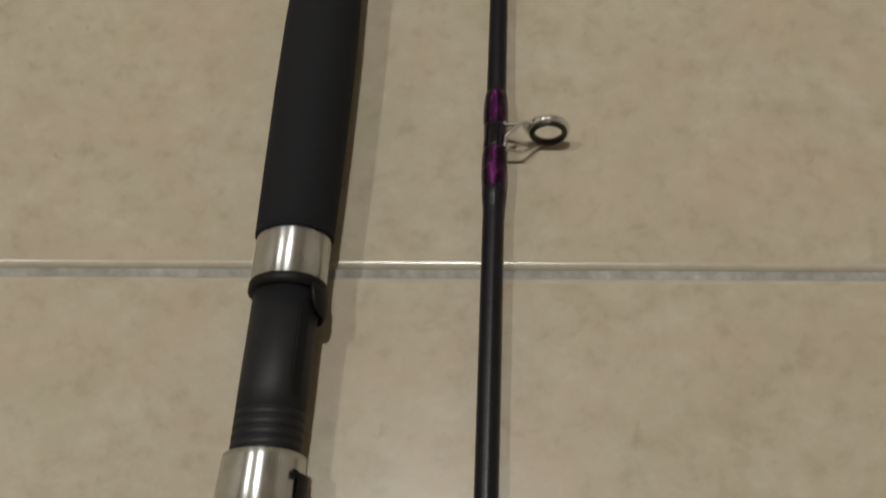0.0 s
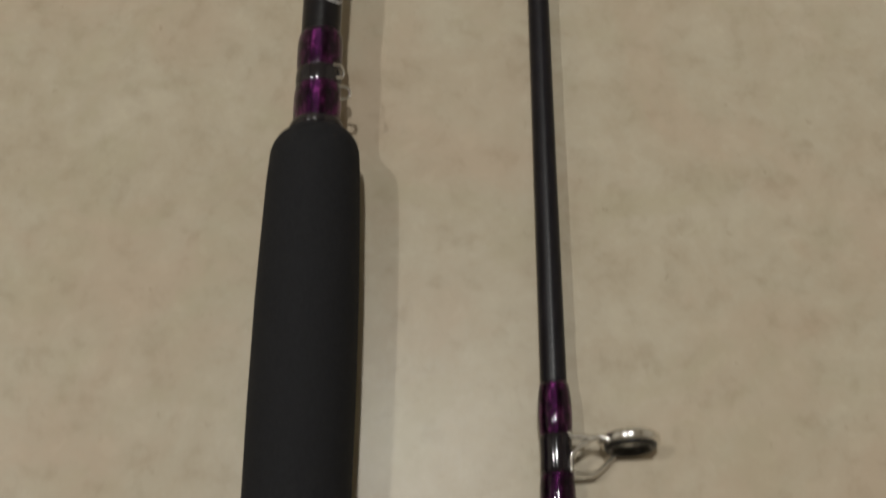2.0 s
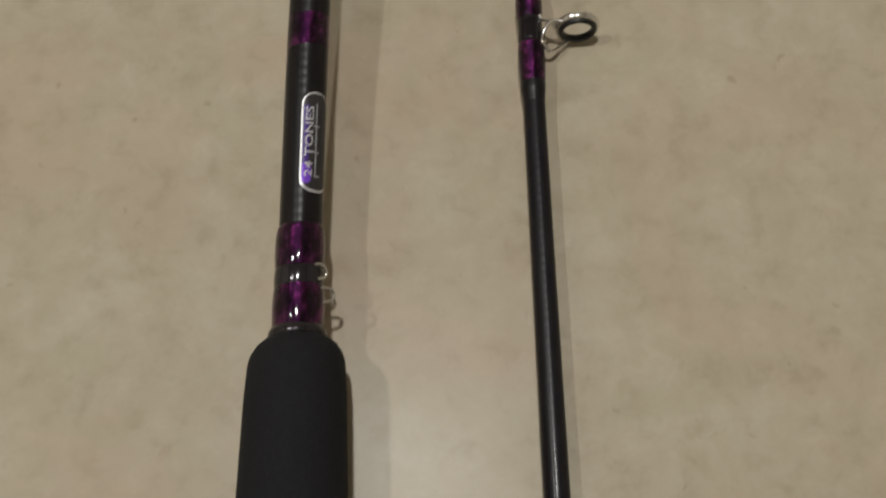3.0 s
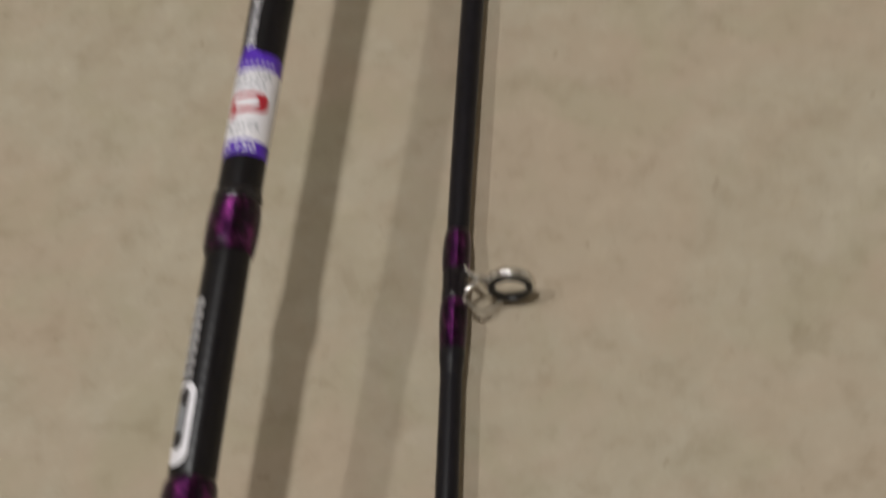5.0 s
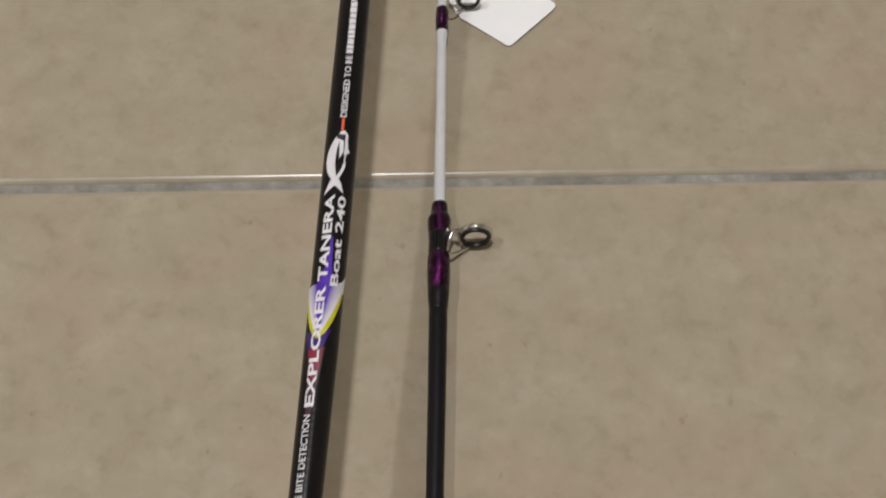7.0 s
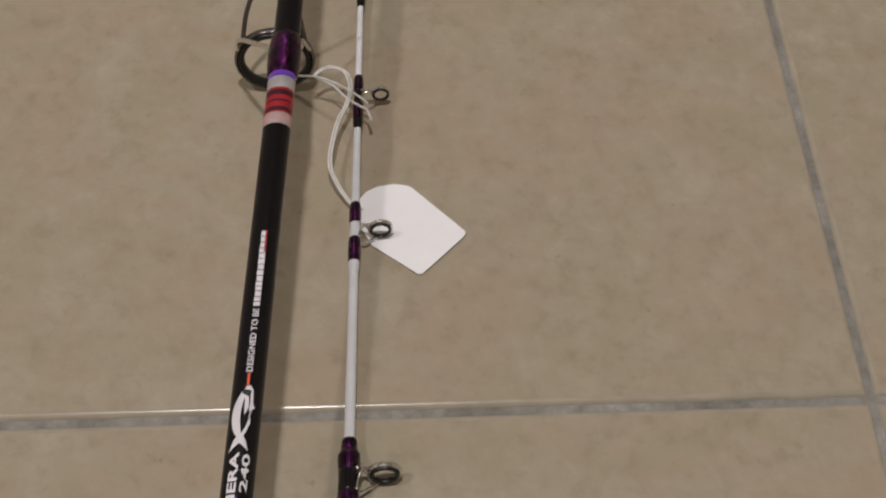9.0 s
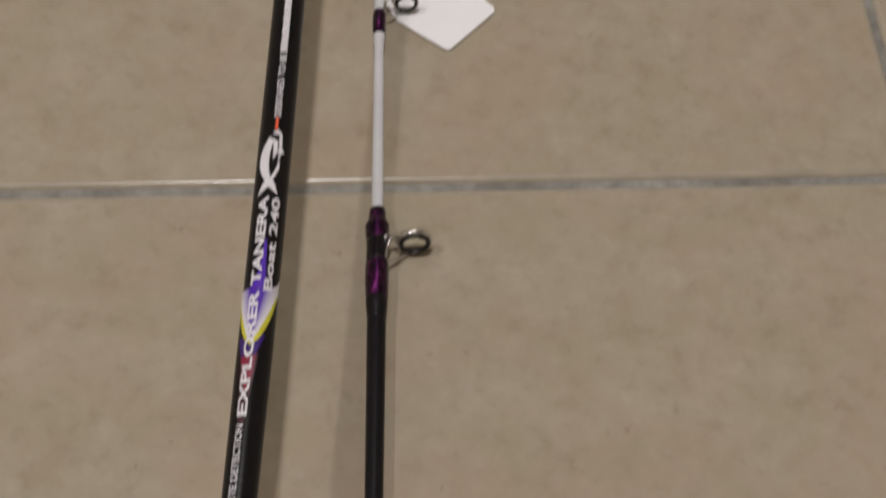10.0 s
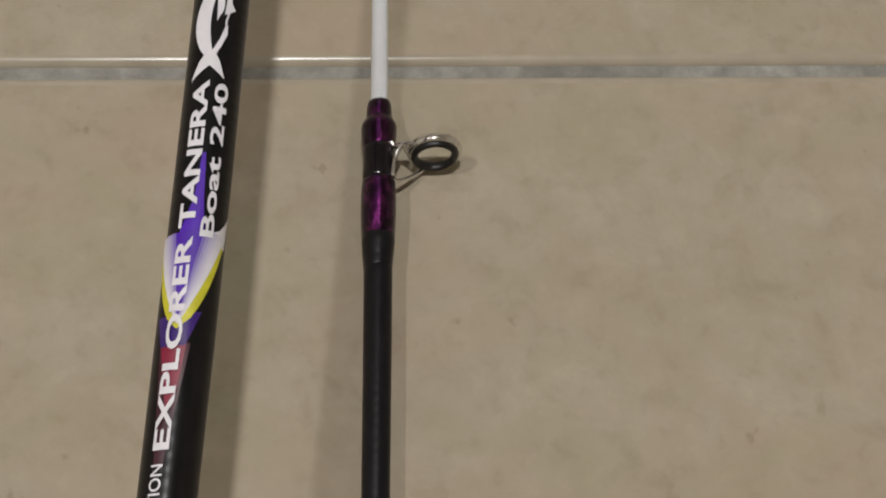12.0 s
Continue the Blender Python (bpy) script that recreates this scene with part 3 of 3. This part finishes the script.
# round white mark and outlined bars
mark = decal("maker_mark", outline(rounded(-0.0056, L(0.3862), -0.0002, L(0.4000), 0.0022)), INK_WHITE, 1, "white rounded printed mark")
decal("mark_hole", outline(rounded(-0.0046, L(0.3888), -0.0016, L(0.3990), 0.0012)), INK_DARK, 2, parent=mark)
decal("mark_tongue", bars([(-0.0034, L(0.3915), -0.0021, L(0.3960))]), INK_GREY, 3, parent=mark)
letters = [(-0.0056, L(0.4008 + 0.00205 * k), -0.0018, L(0.4023 + 0.00205 * k)) for k in range(7)]
decal("small_print", bars(letters), SILVER_FOIL, 1)
decal("small_print", bars([(a + 0.0006, b + 0.0004, c - 0.0006, d - 0.0004) for a, b, c, d in letters]), INK_GREY, 2)

# paper band round the blank
W = 0.0074
band = decal("paper_band", bars([(-W, L(0.4410), W, L(0.4660))]), INK_PURPLE, 1, "white and purple printed band sticker")
decal("band_face", bars([(-W, L(0.4436), W, L(0.4624))]), INK_WHITE, 2, parent=band)
decal("lettering", lettering("0-150", False, -0.0038, 0.0032, L(0.4423), 0.0017), INK_WHITE, 3, parent=band)
decal("lettering", lettering("EXPLORER", False, -0.0050, 0.0044, L(0.4606), 0.0015), INK_GREY, 3, parent=band)
decal("lettering", lettering("TANERA", False, -0.0040, 0.0034, L(0.4581), 0.0015), INK_GREY, 3, parent=band)
decal("lettering", lettering("POWER", False, -0.0042, 0.0034, L(0.4472), 0.0017), INK_GREY, 3, parent=band)
decal("fine_print", bars([(-0.0024 + 0.0012 * k, L(0.4448), -0.0016 + 0.0012 * k, L(0.4454)) for k in range(3)]), INK_GREY, 3, parent=band)
decal("fine_print", bars([(-0.0050 + 0.0011 * k, L(0.4631), -0.0043 + 0.0011 * k, L(0.4640)) for k in range(9)]), INK_LILAC, 3, parent=band)
decal("red_shape", outline(rounded(-0.0042, L(0.4509), 0.0046, L(0.4559), 0.0017)), INK_RED, 3, parent=band)
decal("red_shape_inside", outline(rounded(-0.0028, L(0.4521), 0.0024, L(0.4547), 0.0009)), INK_WHITE, 4, parent=band)
decal("red_shape", outline([(-0.0044, L(0.4496)), (-0.0022, L(0.4503)), (-0.0018, L(0.4540)), (-0.0036, L(0.4540))]), INK_RED, 3, parent=band)
decal("purple_peak", outline([(-0.0040, L(0.4660)), (0.0016, L(0.4660)), (-0.0022, L(0.4682))]), INK_PURPLE, 1, parent=band)

# lettering along the blank
decal("lettering", lettering("SENSITIVE BITE DETECTION", True, L(0.4675), L(0.4994), -0.0016, 0.0019, 0.012), INK_WHITE, 3, "white printed lettering")
decal("maroon_fade", outline([(-0.0022, L(0.4990)), (-0.0008, L(0.4990)), (0.0014, L(0.5190)), (-0.0036, L(0.5190))]), INK_MAROON, 1)
decal("red_fade", outline([(-0.0014, L(0.5085)), (-0.0002, L(0.5085)), (0.0008, L(0.5190)), (-0.0034, L(0.5190))]), INK_CRIMSON, 2)


def flare_shape(left, right, power, tip, top, rise=0.0):
    """A leaf-shaped outline from its tip up to a straight top edge."""
    steps = [k / 9 for k in range(10)]
    lower = [(-0.0010 + (left + 0.0010) * t ** power, L(tip + (top - tip) * t)) for t in reversed(steps)]
    upper = [(-0.0010 + (right + 0.0010) * t ** power, L(tip + (top + (rise if t == 1 else 0) - tip) * t)) for t in steps[1:]]
    return outline(lower + upper)


flare = decal("flare", flare_shape(-0.0071, 0.0060, 0.58, 0.5214, 0.5380), INK_YELLOW, 3, "purple, white and yellow printed flare")
for k in range(8):
    f = k / 7
    ink = make_grain("flare_ink", tuple(a + (b - a) * f ** 1.5 for a, b in zip((0.76, 0.74, 0.78), (0.075, 0.014, 0.38))), 0.35, 0.05)
    decal("flare_fade", flare_shape(-0.0069 + 0.0042 * f, 0.0057 - 0.0042 * f, 0.86 + 0.1 * f, 0.5222 + 0.0010 * f, 0.5384), ink, 3.6 + 0.5 * k, parent=flare)
decal("flare_white", outline([(0.0026, L(0.5383)), (0.0058, L(0.5360)), (0.0062, L(0.5418)), (0.0053, L(0.5404)), (0.0042, L(0.5391))]), INK_WHITE, 3.5, parent=flare)
decal("purple_glow", outline([(-0.0046, L(0.5238)), (0.0026, L(0.5244)), (0.0006, L(0.5186)), (-0.0034, L(0.5186))]), INK_PLUM, 2.5, parent=flare)
decal("purple_glow", outline([(-0.0024, L(0.5384)), (0.0016, L(0.5384)), (0.0010, L(0.5440)), (0.0006, L(0.5520)), (0.0000, L(0.5520)), (-0.0006, L(0.5440))]), INK_PURPLE, 2, parent=flare)
decal("lettering", lettering("EXPLORER", True, L(0.5014), L(0.5374), -0.0012, 0.0024, 0.03), INK_WHITE, 8, "white printed lettering")
decal("lettering", lettering("TANERA", True, L(0.5390), L(0.5648), -0.0012, 0.0024, 0.032), INK_WHITE, 8, "white printed lettering")
decal("lettering", lettering("Boat 240", True, L(0.5374), L(0.5642), 0.0019, 0.0021, 0.025), INK_WHITE, 8, "white printed lettering")

# plain white curved emblem
body = []
for k in range(19):
    s = k / 18
    body.append((-0.0009 - 0.0033 * math.sin(math.pi * s) ** 0.75 + 0.0012 * s, L(0.5690 + 0.0155 * s)))
for k in range(19):
    s = 1 - k / 18
    body.append((0.0003 - 0.0014 * math.sin(math.pi * s) ** 0.8 + 0.0004 * s, L(0.5690 + 0.0150 * s)))
emblem = decal("emblem", outline(body), INK_WHITE, 3, "plain white curved emblem")
decal("emblem_foot", outline([(-0.0034, L(0.5650)), (-0.0004, L(0.5676)), (0.0022, L(0.5652)), (0.0012, L(0.5684)), (0.0002, L(0.5702)), (-0.0012, L(0.5700)), (-0.0022, L(0.5684))]), INK_WHITE, 3, parent=emblem)
decal("emblem_back", outline([(0.0002, L(0.5690)), (0.0012, L(0.5712)), (0.0020, L(0.5750)), (0.0016, L(0.5752)), (0.0007, L(0.5722)), (-0.0002, L(0.5704))]), INK_WHITE, 3, parent=emblem)
decal("emblem_back", outline([(0.0012, L(0.5770)), (0.0030, L(0.5782)), (0.0022, L(0.5796)), (0.0020, L(0.5836)), (0.0010, L(0.5850)), (-0.0004, L(0.5846)), (0.0012, L(0.5826)), (0.0014, L(0.5800))]), INK_WHITE, 3, parent=emblem)
decal("emblem_side", outline([(0.0001, L(0.5758)), (0.0011, L(0.5782)), (0.0009, L(0.5816)), (-0.0002, L(0.5820))]), INK_WHITE, 4, parent=emblem)
decal("emblem_head", outline(rounded(-0.0010, L(0.5822), 0.0014, L(0.5836), 0.0006)), INK_DARK, 5, parent=emblem)
side = [(0.0013, 0.5842), (0.0021, 0.5815), (0.0023, 0.5785), (0.0017, 0.5758), (0.0020, 0.5735), (0.0012, 0.5712), (0.0004, 0.5696)]
decal("emblem_line", outline([(x, L(y)) for x, y in side] + [(x - 0.00032, L(y)) for x, y in reversed(side)]), INK_WHITE, 4, parent=emblem)
decal("orange_stripe", bars([(-0.0001, L(0.5850), 0.0006, L(0.5890))]), INK_ORANGE, 3)
rng = random.Random(4)
decal("lettering", lettering("DESIGNED TO BE", True, L(0.5893), L(0.6098), 0.0002, 0.0018, 0.02), INK_WHITE, 3, "white printed lettering")
strip, y = [], 0.6106
while y < 0.6360:
    n = rng.uniform(0.0012, 0.0019)
    strip.append((-0.0007 + rng.uniform(-0.0001, 0.0001), L(y), 0.0011, L(y + n)))
    y += n + (0.0008 if rng.random() < 0.14 else 0.00022)
decal("small_print", bars(strip), INK_WHITE, 3, "white printed line of small lettering")
decal("red_print", bars([(0.0006, L(0.6290), 0.0011, L(0.6366))]), INK_RED, 4)

# foil band below the big guide
foil = decal("foil_band", bars([(-W, L(0.6781), W, L(0.6992))]), SILVER_FOIL, 1, "silver, red and purple foil band")
decal("foil_pink", bars([(-W, L(0.6783), W, L(0.6824))]), PINK_FOIL, 2, parent=foil)
decal("foil_red", bars([(-W, L(0.6826), W, L(0.6924))]), FOIL_RED, 2, parent=foil)
decal("foil_dark_print", bars([(-0.0052, L(0.6832), 0.0052, L(0.6846)), (-0.0046, L(0.6868), 0.0046, L(0.6875)), (-0.0052, L(0.6894), 0.0052, L(0.6914))]), INK_MAROON, 3, parent=foil)
decal("foil_violet", bars([(-W, L(0.6970), W, L(0.6994))]), INK_VIOLET, 2, parent=foil)

# big first guide under the blank: it carries this end of the rod
RING_Y, RING_R = 0.7335, 0.0140
RING_X, RING_Z = -0.0083, RING_R + 0.0014 - curve(RING_Y, BUTT_RISE)
big = part("line_guide", torus((RING_X, RING_Y, RING_Z), -6, RING_R * 0.985, RING_R * 0.05, squash=1.8), SMOKE, butt_rod, "large dark line guide under the blank")
part("ceramic_ring", torus((RING_X, RING_Y, RING_Z), -6, RING_R * 0.86, RING_R * 0.085, squash=1.6), CERAMIC, big, "black ceramic ring insert")
for s in (1, -1):
    part("frame_leg", tube([(s * 0.0026, 0.7010, -0.0030), (s * 0.0050 - 0.001, 0.7060, -0.0090), (RING_X + s * 0.0105, RING_Y - 0.008, RING_Z + 0.020), (RING_X + s * 0.0125, RING_Y - 0.001, RING_Z + 0.006)], 0.0008), CHROME, big)
    part("frame_leg", tube([(s * 0.0026, 0.7560, -0.0026), (s * 0.0050 - 0.001, 0.7520, -0.0090), (RING_X + s * 0.0085, RING_Y + 0.007, RING_Z + 0.022), (RING_X + s * 0.0110, RING_Y, RING_Z + 0.009)], 0.0009), SMOKE, big)

# ---- price tag with its string ----
tag = thing("price_tag", pose(0, 0, 0.0006), "blank white card price tag with clipped corners, lying on the tiles", "tag")
bm = bmesh.new()
flat = [Vector(p) for p in ((0.0440, 0.6510), (0.0590, 0.6655), (0.0598, 0.6667), (0.0596, 0.6680), (0.0420, 0.6866), (0.0404, 0.6874), (0.0362, 0.6881), (0.0302, 0.6872), (0.0261, 0.6850), (0.0237, 0.6820), (0.0236, 0.6700), (0.0274, 0.6625), (0.0420, 0.6512), (0.0431, 0.6508))]
low = [bm.verts.new((p.x, p.y, 0.0)) for p in flat]
high = [bm.verts.new((p.x, p.y, 0.0005)) for p in flat]
bm.faces.new(low)
bm.faces.new(high)
for k in range(len(flat)):
    bm.faces.new((low[k], low[(k + 1) % len(flat)], high[(k + 1) % len(flat)], high[k]))
part("card", bm, PAPER, tag, smooth=False)
for w in (-0.0004, 0.0005):
    pts = [(0.0240 + w, 0.6770, 0.0016), (0.0203 + w, 0.6786, 0.0030), (0.0152 + w, 0.6860, 0.0060), (0.0134 + w, 0.6933, 0.0090), (0.0164 + w, 0.7083, 0.0100), (0.0198 + w, 0.7160, 0.0105), (0.0213 + w, 0.7218, 0.0140 + w), (0.0192 + w, 0.7284, 0.0140), (0.0140, 0.7303 + w, 0.0140), (0.0105, 0.7285 + w, 0.0140), (0.0084, 0.7262 + w, 0.0140)]
    part("string", tube(pts, 0.00040, 8), STRING, tag, "thin white cotton string")
part("string", tube([(0.0084, 0.7262, 0.0140), (0.0149, 0.7244, 0.0110), (0.0200, 0.7190, 0.0105), (0.0240, 0.7160, 0.0100), (0.0269, 0.7146, 0.0095), (0.0283, 0.7103, 0.0095)], 0.00042, 8), STRING, tag)
part("string", tube([(0.0084, 0.7262, 0.0142), (0.0150, 0.7250, 0.0122), (0.0213, 0.7222, 0.0105), (0.0260, 0.7185, 0.0100), (0.0275, 0.7172, 0.0092)], 0.00040, 8), STRING, tag)
part("string", tube([(0.0084, 0.7262, 0.0140), (0.0050, 0.7272, 0.0130), (0.0025, 0.7290, 0.0110)], 0.00040, 8), STRING, tag)
part("knot", lathe([(0.7097, 0.0002), (0.7101, 0.0007), (0.7108, 0.0006), (0.7111, 0.0002)], 10, cx=0.0283, cz=0.0090), STRING, tag)

# ---- floor tiles ----
TILE_MESH = tile_mesh()
for i in range(-3, 4):
    for j in range(-3, 5):
        ob = new("tile", TILE_MESH)
        ob.matrix_world = pose(GRID_X + PITCH * (i - 0.5), GRID_Y + PITCH * (j - 0.5), 0)
        ob.parent = floor
